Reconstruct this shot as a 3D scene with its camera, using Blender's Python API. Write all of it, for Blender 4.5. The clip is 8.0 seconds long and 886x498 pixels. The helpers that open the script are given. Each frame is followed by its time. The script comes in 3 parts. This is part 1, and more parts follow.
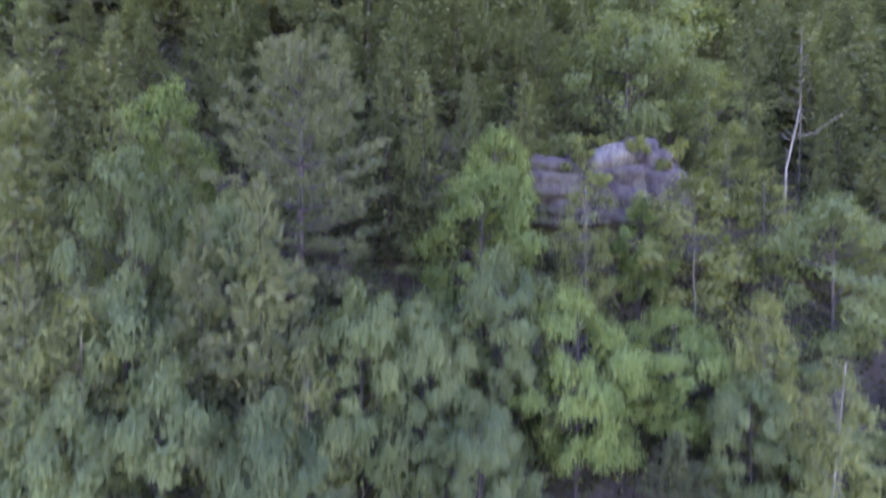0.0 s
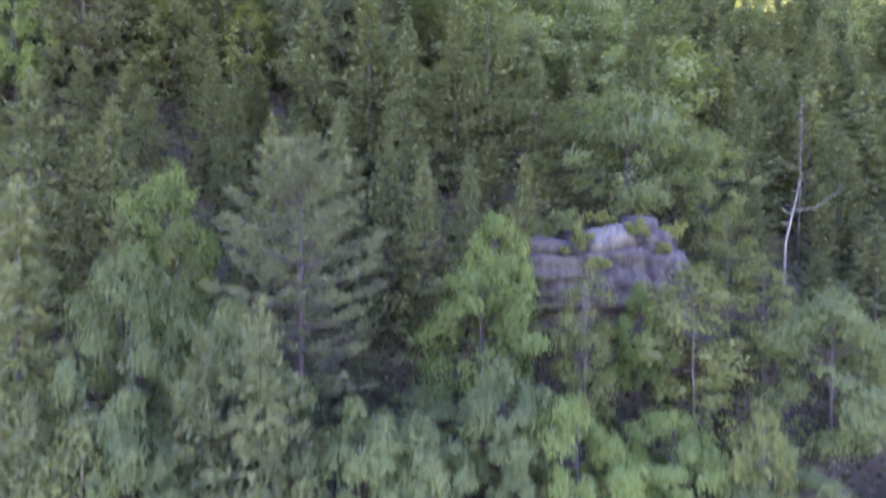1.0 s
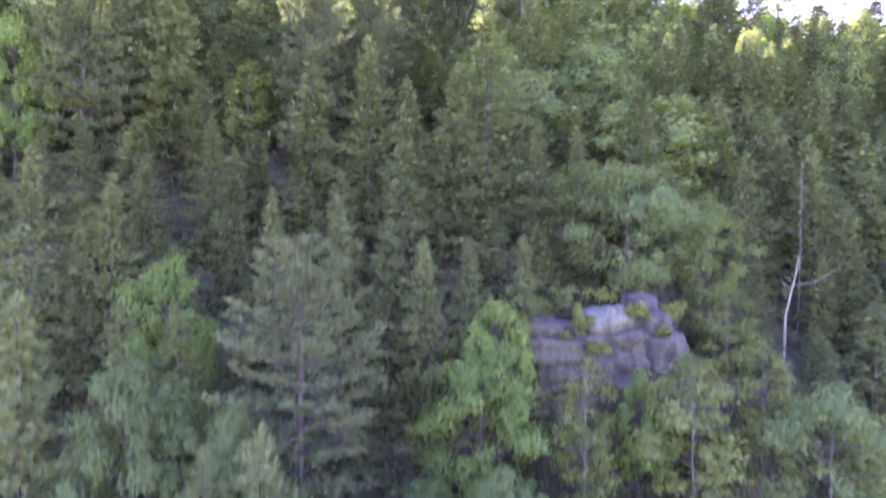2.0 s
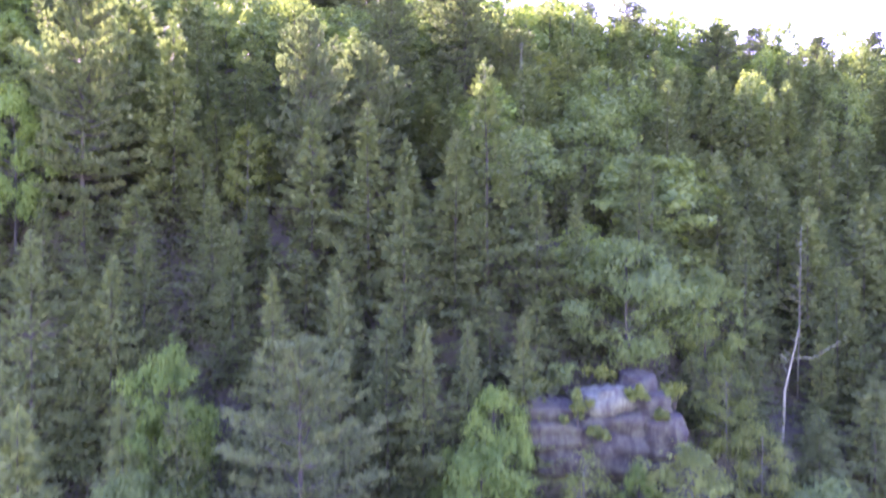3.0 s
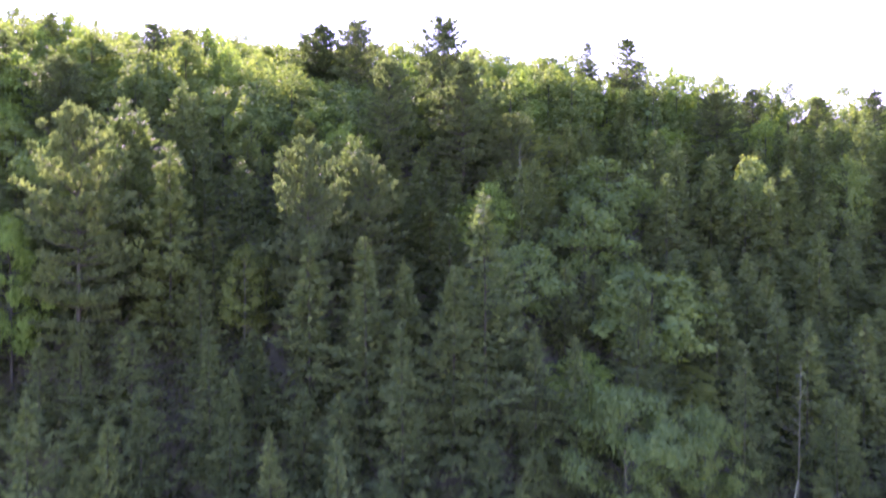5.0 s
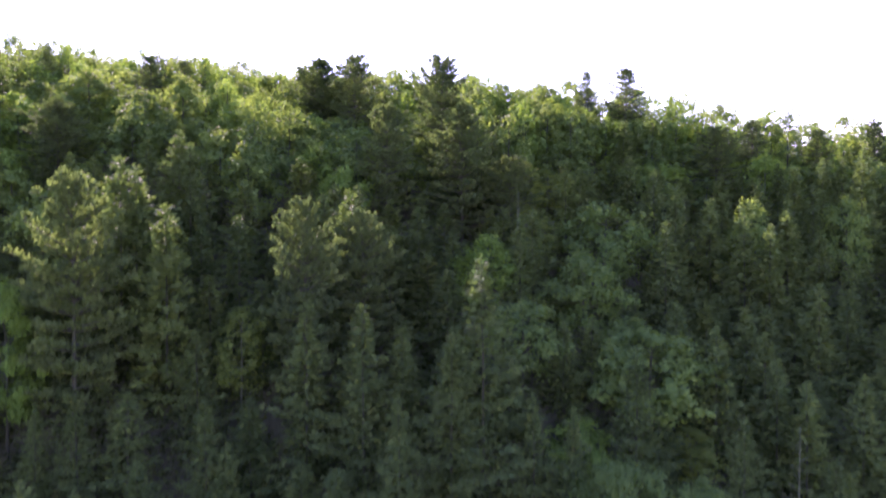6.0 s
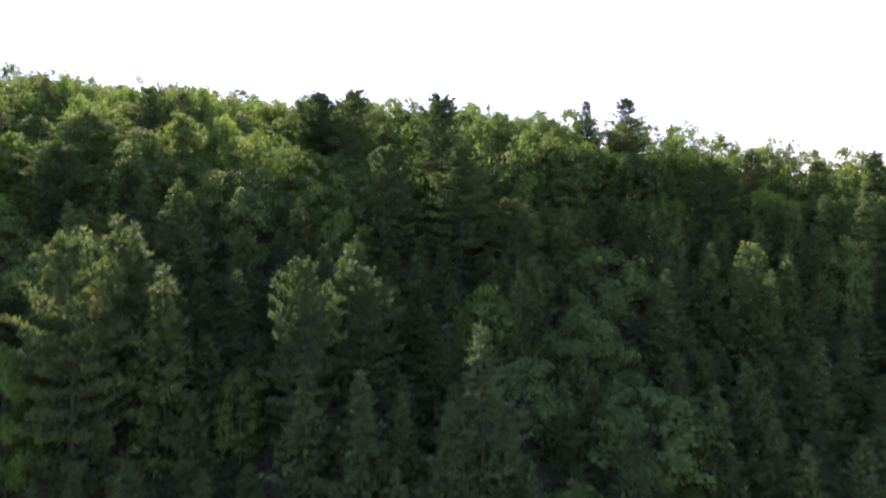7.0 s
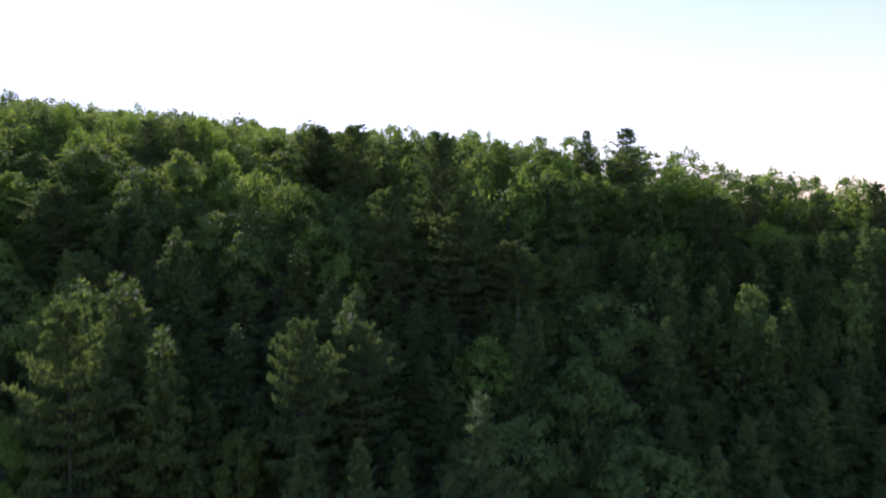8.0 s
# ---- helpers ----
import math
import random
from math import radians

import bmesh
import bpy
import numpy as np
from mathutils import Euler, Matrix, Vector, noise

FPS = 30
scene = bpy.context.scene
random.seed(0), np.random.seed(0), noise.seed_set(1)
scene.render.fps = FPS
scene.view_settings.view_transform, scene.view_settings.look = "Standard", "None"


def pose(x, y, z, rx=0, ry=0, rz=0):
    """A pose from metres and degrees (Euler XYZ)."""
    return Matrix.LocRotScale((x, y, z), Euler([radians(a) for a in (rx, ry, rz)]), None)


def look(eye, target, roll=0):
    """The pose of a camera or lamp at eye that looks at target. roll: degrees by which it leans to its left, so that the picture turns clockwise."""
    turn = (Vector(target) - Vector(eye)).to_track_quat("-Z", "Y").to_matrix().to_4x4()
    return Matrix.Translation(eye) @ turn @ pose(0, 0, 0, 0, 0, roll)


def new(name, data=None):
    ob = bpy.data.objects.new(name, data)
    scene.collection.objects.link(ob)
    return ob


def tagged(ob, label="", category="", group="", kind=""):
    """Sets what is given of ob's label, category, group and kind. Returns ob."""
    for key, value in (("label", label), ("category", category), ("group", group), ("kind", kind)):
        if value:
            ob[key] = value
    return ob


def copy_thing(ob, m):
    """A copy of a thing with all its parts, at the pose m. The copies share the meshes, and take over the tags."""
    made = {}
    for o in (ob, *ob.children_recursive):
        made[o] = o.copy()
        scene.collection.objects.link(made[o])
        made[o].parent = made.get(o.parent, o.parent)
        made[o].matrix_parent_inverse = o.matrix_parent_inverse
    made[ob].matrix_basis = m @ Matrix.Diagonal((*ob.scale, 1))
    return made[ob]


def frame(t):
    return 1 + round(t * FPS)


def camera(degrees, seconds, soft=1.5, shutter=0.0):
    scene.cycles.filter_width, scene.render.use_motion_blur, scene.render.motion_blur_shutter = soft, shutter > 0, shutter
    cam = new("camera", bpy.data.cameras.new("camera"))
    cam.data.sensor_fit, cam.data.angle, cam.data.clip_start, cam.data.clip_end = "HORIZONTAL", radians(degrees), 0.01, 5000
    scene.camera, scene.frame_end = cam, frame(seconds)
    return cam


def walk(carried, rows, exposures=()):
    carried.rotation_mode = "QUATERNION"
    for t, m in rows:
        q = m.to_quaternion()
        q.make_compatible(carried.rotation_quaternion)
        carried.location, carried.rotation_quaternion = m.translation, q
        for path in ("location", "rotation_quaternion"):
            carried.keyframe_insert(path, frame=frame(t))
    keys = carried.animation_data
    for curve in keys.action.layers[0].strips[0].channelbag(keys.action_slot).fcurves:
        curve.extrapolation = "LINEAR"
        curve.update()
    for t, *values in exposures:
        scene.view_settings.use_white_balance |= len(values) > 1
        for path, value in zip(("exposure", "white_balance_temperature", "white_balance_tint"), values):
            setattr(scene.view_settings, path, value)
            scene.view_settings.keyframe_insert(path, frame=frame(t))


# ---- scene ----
# ---- camera: a drone that climbs straight up in front of a wooded hillside ----
cam = camera(70.0, 8.0, soft=1.9, shutter=1.5)
METRES, EYE, TILT, LEAN, TURN = 32.0, 22.0, 0.0, 0.0, 0.0
DEEP = 1.69
ROWS = [
    (0.0, 0.0, 0.0, 0.0, 0.0, 0.0, 0.0),
    (0.5, 0.0003, -0.0004, 0.062, -0.01, -0.14, -0.08),
    (1.0, 0.0001, -0.0009, 0.1224, 0.0, -0.23, -0.13),
    (1.5, -0.0, -0.0006, 0.184, -0.0, -0.35, -0.18),
    (3.0, 0.0032, -0.0014, 0.3692, 0.2, -0.47, 0.04),
    (3.5, 0.0039, -0.0009, 0.4324, 0.19, -0.61, 0.05),
    (4.0, 0.0052, -0.0001, 0.4955, 0.2, -0.77, 0.09),
    (4.5, 0.0051, 0.0014, 0.5594, 0.16, -0.97, 0.15),
    (6.0, 0.0108, 0.0084, 0.7498, 0.08, -1.39, 0.27),
    (6.5, 0.0118, 0.0103, 0.8128, 0.06, -1.52, 0.26),
    (7.0, 0.0125, 0.0122, 0.8751, 0.06, -1.65, 0.25),
    (7.5, 0.0135, 0.0147, 0.9373, 0.08, -1.74, 0.24),
    (8.0, 0.014, 0.0174, 0.9995, 0.08, -1.9, 0.22),
]
EXPOSURES = [(0.0, 4.9, 5550, 118), (1.5, 5.2, 5550, 118), (3.0, 5.25, 5550, 118), (3.6, 5.1, 5550, 115), (4.5, 4.6, 5600, 106), (6.0, 3.5, 5700, 88), (7.0, 2.72, 5650, 72), (8.0, 2.0, 5500, 60)]
walk(cam, [(t, pose(0, 0, EYE, TILT, LEAN, TURN) @ pose(METRES * x, METRES * DEEP * y, METRES * z, 90 + pitch / DEEP, roll, yaw / DEEP)) for t, x, y, z, yaw, pitch, roll in ROWS], EXPOSURES)

# ---- light: a low sun over the ridge, ahead and to one side ----
SUN_AZ, SUN_EL = -25.5, 32.5      # degrees from +y (minus: towards -x), degrees up
world = bpy.data.worlds.new("sky")
scene.world = world
world.use_nodes = True
wn = world.node_tree.nodes
sky = wn.new("ShaderNodeTexSky")
sky.sky_type = "NISHITA"
sky.sun_disc = False
sky.sun_elevation, sky.sun_rotation = radians(SUN_EL), radians(SUN_AZ)
sky.dust_density, sky.air_density = 0.1, 1.7
world.node_tree.links.new(sky.outputs[0], wn["Background"].inputs[0])
wn["Background"].inputs[1].default_value = 0.05
sun = new("sun", bpy.data.lights.new("sun", "SUN"))
sun.data.energy, sun.data.angle, sun.data.color = 3.2, radians(0.55), (1.0, 0.9, 0.72)
to_sun = Vector((math.sin(radians(SUN_AZ)) * math.cos(radians(SUN_EL)), math.cos(radians(SUN_AZ)) * math.cos(radians(SUN_EL)), math.sin(radians(SUN_EL))))
sun.matrix_world = look(to_sun * 300, (0, 0, 0))


# ---- materials ----
def nodes_of(name):
    m = bpy.data.materials.new(name)
    m.use_nodes = True
    t = m.node_tree
    return m, t, t.nodes, t.links, t.nodes["Principled BSDF"]


def noise_node(t, scale, detail=4.0, rough=0.6, stretch=None):
    n = t.nodes.new("ShaderNodeTexNoise")
    n.inputs["Scale"].default_value, n.inputs["Detail"].default_value, n.inputs["Roughness"].default_value = scale, detail, rough
    c = t.nodes.new("ShaderNodeTexCoord")
    if stretch:
        mp = t.nodes.new("ShaderNodeMapping")
        mp.inputs["Scale"].default_value = stretch
        t.links.new(c.outputs["Object"], mp.inputs["Vector"])
        t.links.new(mp.outputs[0], n.inputs["Vector"])
    else:
        t.links.new(c.outputs["Object"], n.inputs["Vector"])
    return n


def ramp_node(t, source, stops):
    r = t.nodes.new("ShaderNodeValToRGB")
    el = r.color_ramp.elements
    while len(el) < len(stops):
        el.new(0.5)
    for e, (p, c) in zip(el, stops):
        e.position, e.color = p, (*c, 1)
    t.links.new(source, r.inputs[0])
    return r


def mixed(t, a, b, fac, mode="MIX"):
    m = t.nodes.new("ShaderNodeMix")
    m.data_type, m.blend_type = "RGBA", mode
    for k, v in ((0, fac), (6, a), (7, b)):
        if hasattr(v, "links"):
            t.links.new(v, m.inputs[k])
        else:
            m.inputs[k].default_value = v if k == 0 else (*v, 1)
    return m.outputs[2]


def leaf_material(name, dark, mid, light, through_colour, glow=0.4, rough=0.5):
    """Foliage: each leaf and each tree has its own shade, and light passes through the blades."""
    m, t, n, l, b = nodes_of(name)
    geo, info = n.new("ShaderNodeNewGeometry"), n.new("ShaderNodeObjectInfo")
    r = ramp_node(t, geo.outputs["Random Per Island"], [(0.0, dark), (0.55, mid), (1.0, light)])
    tree = ramp_node(t, info.outputs["Random"], [(0.0, (0.74, 0.78, 0.78)), (0.5, (1, 1, 1)), (1.0, (1.1, 1.07, 0.94))])
    patch = ramp_node(t, noise_node(t, 0.6, 2).outputs["Fac"], [(0.35, (0.8, 0.84, 0.8)), (0.65, (1.15, 1.1, 1.0))])
    c = mixed(t, mixed(t, r.outputs[0], tree.outputs[0], 1.0, "MULTIPLY"), patch.outputs[0], 1.0, "MULTIPLY")
    l.new(c, b.inputs["Base Color"])
    b.inputs["Roughness"].default_value = rough
    b.inputs["Specular IOR Level"].default_value = 0.06
    tr = n.new("ShaderNodeBsdfTranslucent")
    l.new(mixed(t, c, through_colour, 1.0, "MULTIPLY"), tr.inputs["Color"])
    mx = n.new("ShaderNodeMixShader")
    mx.inputs[0].default_value = glow
    l.new(b.outputs[0], mx.inputs[1])
    l.new(tr.outputs[0], mx.inputs[2])
    l.new(mx.outputs[0], n["Material Output"].inputs["Surface"])
    return m


def bark_material(name, dark, light, scale=6.0, bump=0.6):
    m, t, n, l, b = nodes_of(name)
    v = noise_node(t, scale, 6, 0.7, (1, 1, 0.18))
    r = ramp_node(t, v.outputs["Fac"], [(0.3, dark), (0.7, light)])
    big = ramp_node(t, noise_node(t, 0.8, 3).outputs["Fac"], [(0.35, (0.7, 0.72, 0.68)), (0.7, (1.1, 1.08, 1.05))])
    l.new(mixed(t, r.outputs[0], big.outputs[0], 1.0, "MULTIPLY"), b.inputs["Base Color"])
    b.inputs["Roughness"].default_value = 0.9
    bp = n.new("ShaderNodeBump")
    bp.inputs["Strength"].default_value, bp.inputs["Distance"].default_value = bump, 0.03
    l.new(v.outputs["Fac"], bp.inputs["Height"])
    l.new(bp.outputs[0], b.inputs["Normal"])
    return m


LEAF_CEDAR = leaf_material("cedar_foliage", (0.058, 0.104, 0.037), (0.069, 0.121, 0.042), (0.082, 0.140, 0.047), (1.25, 1.3, 0.5), 0.3, 0.8)
LEAF_PINE = leaf_material("pine_needles", (0.051, 0.093, 0.043), (0.061, 0.108, 0.048), (0.074, 0.126, 0.054), (1.4, 1.35, 0.45), 0.34, 0.8)
LEAF_OAK = leaf_material("oak_leaves", (0.061, 0.128, 0.044), (0.073, 0.150, 0.050), (0.090, 0.174, 0.056), (1.9, 1.55, 0.42), 0.46, 0.8)
LEAF_MAPLE = leaf_material("maple_leaves", (0.070, 0.162, 0.038), (0.085, 0.188, 0.043), (0.105, 0.216, 0.049), (1.9, 1.55, 0.42), 0.46, 0.8)
LEAF_BIRCH = leaf_material("birch_leaves", (0.074, 0.136, 0.037), (0.089, 0.158, 0.042), (0.108, 0.184, 0.048), (1.9, 1.55, 0.42), 0.46, 0.8)
# Undergrowth carries shade in its leaf colour, darkening the gaps between crowns.
LEAF_GAP_SHADE = leaf_material("undergrowth_gap_shade", (0.032, 0.054, 0.022), (0.040, 0.066, 0.027), (0.050, 0.080, 0.032), (1.3, 1.3, 0.5), 0.35, 0.85)
BARK_DARK = bark_material("dark_bark", (0.016, 0.023, 0.014), (0.042, 0.06, 0.036))
BARK_GREY = bark_material("grey_bark", (0.015, 0.023, 0.013), (0.04, 0.058, 0.034))
BARK_DEAD = bark_material("weathered_wood", (0.04, 0.058, 0.034), (0.1, 0.145, 0.086), 8.0, 0.3)
BARK_PALE = bark_material("bleached_wood", (0.062, 0.092, 0.054), (0.15, 0.22, 0.13), 8.0, 0.3)


# ---- mesh helpers ----
class Buffer:
    """Vertices and faces gathered for one mesh."""

    def __init__(self):
        self.v, self.f, self.n = [], [], 0

    def add(self, verts, faces):
        self.v.append(np.asarray(verts, float))
        self.f.extend([[i + self.n for i in f] for f in faces])
        self.n += len(verts)

    def tube(self, pts, radii, sides=6):
        pts = np.asarray(pts, float)
        ring = []
        for i, p in enumerate(pts):
            d = pts[min(i + 1, len(pts) - 1)] - pts[max(i - 1, 0)]
            d = d / (np.linalg.norm(d) + 1e-9)
            a = np.cross(d, (0.3, 0.9, 0.1) if abs(d[2]) > 0.7 else (0, 0, 1.0))
            a /= np.linalg.norm(a) + 1e-9
            b = np.cross(d, a)
            for k in range(sides):
                w = 2 * math.pi * k / sides
                ring.append(p + radii[i] * (math.cos(w) * a + math.sin(w) * b))
        faces = []
        for i in range(len(pts) - 1):
            for k in range(sides):
                k2 = (k + 1) % sides
                faces.append((i * sides + k, i * sides + k2, (i + 1) * sides + k2, (i + 1) * sides + k))
        faces.append(tuple(range((len(pts) - 1) * sides, len(pts) * sides)))
        self.add(ring, faces)

    def blades(self, centre, along, side, length, width):
        """Kite-shaped leaves: arrays of centres, directions, sideways directions, lengths and widths."""
        c, a, s = centre, along * (length * 0.5)[:, None], side * (width * 0.5)[:, None]
        q = np.stack([c - a, c + s - 0.1 * a, c + a, c - s - 0.1 * a], 1).reshape(-1, 3)
        k = len(c)
        self.add(q, (np.arange(k * 4).reshape(k, 4)).tolist())

    def needles(self, foot, along, side, length, width):
        """Pointed slips: arrays of feet, directions, sideways directions, lengths and widths."""
        w = side * (width * 0.5)[:, None]
        mid = foot + along * (length * 0.3)[:, None]
        q = np.stack([mid - w, mid + w, foot + along * length[:, None]], 1).reshape(-1, 3)
        k = len(foot)
        self.add(q, (np.arange(k * 3).reshape(k, 3)).tolist())

    def mesh(self, name, material, smooth=False):
        me = bpy.data.meshes.new(name)
        v = np.concatenate(self.v) if self.v else np.zeros((0, 3))
        me.from_pydata(v.tolist(), [], self.f)
        me.materials.append(material)
        if smooth:
            me.polygons.foreach_set("use_smooth", [True] * len(me.polygons))
        me.update()
        return me


def unit(a):
    return a / (np.linalg.norm(a, axis=-1, keepdims=True) + 1e-9)


def part(name, buf, material, parent, label="", smooth=False):
    ob = new(name, buf.mesh(name, material, smooth))
    ob.parent = parent
    return tagged(ob, label)


# ---- the lie of the land ----
def rise(y):
    """Height of the hillside along the view, metres above the valley floor."""
    ys = (-60, 6, 12, 20, 27, 30.5, 34, 40, 46, 55, 67, 78, 83, 88, 94, 110, 200)
    zs = (0, 0, 3, 11, 17.5, 21.5, 26, 32.5, 38, 44, 52, 57.8, 59.5, 59.0, 57.2, 51, 30)
    return float(np.interp(y, ys, zs))


def smooth(a, b, v):
    u = max(0.0, min(1.0, (v - a) / (b - a)))
    return u * u * (3 - 2 * u)


def brow(y):
    """How much higher the far side of the ridge lies where the hill runs on behind its first crest."""
    return float(np.interp(y, (78, 83, 88, 94, 110, 128, 200, 300), (0, 0, 0.8, 3.0, 11.2, 17.4, 8, 0)))


def land(x, y):
    w = max(0.0, min(1.0, (y - 6) / 84.0))
    h = np.mean([rise(y + d) for d in (-3, -1.5, 0, 1.5, 3)]) - 0.1 * x * w * (1.0 if abs(x) < 110 else 110 / abs(x))
    h += brow(y) * smooth(-4, 34, -x)
    h += 2.6 * smooth(80, 91, y) * (1 - smooth(104, 130, y)) * smooth(-18, 4, x) * (1 - 0.7 * smooth(30, 44, x))
    h -= 4.6 * smooth(6, 24, x) * smooth(30, 38, y) * (1 - smooth(54, 86, y))
    h -= 0.05 * max(0.0, min(x, 110) - 36) * smooth(58, 78, y)
    h += 2.0 * smooth(8, 24, -x) * smooth(30, 40, y) * (1 - smooth(60, 80, y))
    h += 3.0 * math.exp(-((x - 7.5) / 4.5) ** 2 - ((y - 31.6) / 2.6) ** 2)
    return h + 0.5 * w * noise.noise((x * 0.08, y * 0.08, 3.1)) + 0.25 * w * noise.noise((x * 0.3, y * 0.3, 7.7))


def build_ground():
    b = Buffer()
    xs = np.concatenate([[-3000, -900, -300], np.arange(-160, 161, 2.5), [300, 900, 3000]])
    ys = np.concatenate([[-3000, -900, -200, -60], np.arange(-10, 131, 2.5), [160, 220, 400, 1200, 3000]])
    v = [(x, y, land(max(-300, min(300, x)), max(-60, min(200, y)))) for y in ys for x in xs]
    k = len(xs)
    b.add(v, [(j * k + i, j * k + i + 1, (j + 1) * k + i + 1, (j + 1) * k + i) for j in range(len(ys) - 1) for i in range(k - 1)])
    m, t, n, l, p = nodes_of("forest_floor")
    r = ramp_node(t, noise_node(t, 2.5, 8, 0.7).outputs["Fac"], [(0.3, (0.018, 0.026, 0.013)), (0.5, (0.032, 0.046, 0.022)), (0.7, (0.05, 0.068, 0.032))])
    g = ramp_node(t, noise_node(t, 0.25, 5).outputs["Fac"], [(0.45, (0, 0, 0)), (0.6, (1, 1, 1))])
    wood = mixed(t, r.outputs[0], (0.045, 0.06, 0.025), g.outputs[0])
    # Unseen valley floor, an added pale green that bounces sunlight onto the slope.
    bounce_floor = ramp_node(t, noise_node(t, 0.05, 8).outputs["Fac"], [(0.35, (0.16, 0.22, 0.07)), (0.65, (0.28, 0.31, 0.13))])
    at = n.new("ShaderNodeSeparateXYZ")
    l.new(n.new("ShaderNodeTexCoord").outputs["Object"], at.inputs[0])
    edge = n.new("ShaderNodeMapRange")
    edge.inputs["From Min"].default_value, edge.inputs["From Max"].default_value = 2.0, 9.0
    l.new(at.outputs["Y"], edge.inputs["Value"])
    l.new(mixed(t, bounce_floor.outputs[0], wood, edge.outputs["Result"]), p.inputs["Base Color"])
    p.inputs["Roughness"].default_value = 1.0
    bp = n.new("ShaderNodeBump")
    bp.inputs["Distance"].default_value = 0.15
    l.new(noise_node(t, 6, 6).outputs["Fac"], bp.inputs["Height"])
    l.new(bp.outputs[0], p.inputs["Normal"])
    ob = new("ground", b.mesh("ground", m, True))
    tagged(ob, "steep hillside floor of leaf litter and low green growth", "ground", kind="structure")


build_ground()


# ---- trees ----
def trunk_line(rng, h, lean=0.02, steps=8):
    wob = np.cumsum(rng.normal(0, lean, (steps + 1, 2)), 0) * h / steps
    wob -= wob[0]
    z = np.linspace(0, h, steps + 1)
    return np.column_stack([wob, z])


def on_line(line, z):
    return np.array([np.interp(z, line[:, 2], line[:, 0]), np.interp(z, line[:, 2], line[:, 1]), z])


def make_tree(name, label, category, trunk, crown, bark, leaves):
    root = new(name)
    root.empty_display_size = 0.3
    part("trunk", trunk, bark, root, smooth=True)
    part("crown", crown, leaves, root)
    return tagged(root, label, category)


def cedar(seed, h=11.0, r=2.0, count=9500, size=0.2, bare=0.02, droop=0.12, core=1000):
    """A dense conifer: a pointed, uneven cone of fine sprays that droop, then turn up at their ends."""
    rng = np.random.default_rng(seed)
    line = trunk_line(rng, h, 0.012)
    tr, cr = Buffer(), Buffer()
    tr.tube(np.vstack([[line[0][0], line[0][1], -1.2], line]), np.concatenate([[0.008 * h], np.linspace(0.0065 * h, 0.008, len(line))]), 6)
    nb = int(h * 10)
    per = count / nb
    lobe = rng.uniform(0, 6.28, 4)
    for i in range(nb):
        u = ((i + rng.random()) / nb) ** 1.08
        z = h * (bare + (0.985 - bare) * u)
        w = i * 2.39996 + rng.normal(0, 0.5)
        prof = (1 - u) ** 0.88 * min(1.0, 0.85 + u * 1.2) + 0.012
        prof *= 1 + 0.15 * math.sin(2 * w + lobe[0] + 4 * u) + 0.13 * math.sin(13 * u + lobe[1] + w) + 0.1 * math.sin(23 * u + lobe[2] - 2 * w)
        ln = 1.3 * r * prof * rng.uniform(0.6, 1.15)
        base = on_line(line, z)
        up = 0.55 * u + rng.uniform(-0.15, 0.2) - droop
        d = np.array([math.cos(w), math.sin(w), up])
        if ln > 0.7 and i % 5 == 0:
            tr.tube([base, base + d * ln * 0.5, base + d * ln + (0, 0, ln * 0.12)], (0.02, 0.012, 0.004), 3)
        k = max(5, int(per * (0.16 + 1.75 * prof ** 1.6) * rng.uniform(0.6, 1.35)))
        q = rng.beta(2.3, 0.9, k)
        side = np.array([-math.sin(w), math.cos(w), 0])
        fan = rng.normal(0, 0.17, k) * ln * (1.2 - 0.7 * q) + rng.normal(0, 0.05, k)
        c = base + np.outer(q * ln, d) + np.outer(fan, side) + np.outer((q - 0.55) ** 2 * ln * 0.45 - 0.1 * np.abs(fan), (0, 0, 1))
        c = c + rng.normal(0, 0.04 + 0.006 * h * (1 - u), (k, 3)) * (1, 1, 0.7)
        a = unit(d * 0.9 + rng.normal(0, 0.38, (k, 3)) + np.outer(np.sign(fan) * 0.5, side) + (0, 0, 0.1))
        n = unit(rng.normal(0, 0.33, (k, 3)) + d * 0.4 + (0, 0, 0.75))
        cr.needles(c, a, unit(np.cross(a, n)), size * rng.uniform(0.7, 1.7, k), size * 0.4 * rng.uniform(0.6, 1.3, k))
    u = rng.random(core) ** 1.4
    w, q = rng.uniform(0, 6.28, core), rng.uniform(0.05, 0.6, core) * r * (1 - u) ** 0.8
    c = np.column_stack([np.cos(w) * q, np.sin(w) * q, h * (bare + 0.9 * u)])
    a = unit(np.column_stack([np.cos(w), np.sin(w), np.full(core, -0.2)]) + rng.normal(0, 0.5, (core, 3)))
    cr.needles(c, a, unit(np.cross(a, rng.normal(0, 0.6, (core, 3)) + (0, 0, 1))), rng.uniform(1.5, 2.6, core) * size, rng.uniform(0.9, 1.5, core) * size)
    k = 60
    z = -0.09 * h * rng.random(k) ** 0.8
    c = line[-1] + np.column_stack([rng.normal(0, 0.03, k) - 0.06 * z * rng.normal(0, 1, k), rng.normal(0, 0.03, k) - 0.06 * z * rng.normal(0, 1, k), z])
    a = unit(rng.normal(0, 0.5, (k, 3)) + (0, 0, 0.7))
    cr.needles(c, a, unit(np.cross(a, rng.normal(0, 1, (k, 3)))), size * rng.uniform(0.7, 1.3, k), size * 0.33 * rng.uniform(0.7, 1.2, k))
    return tr, cr


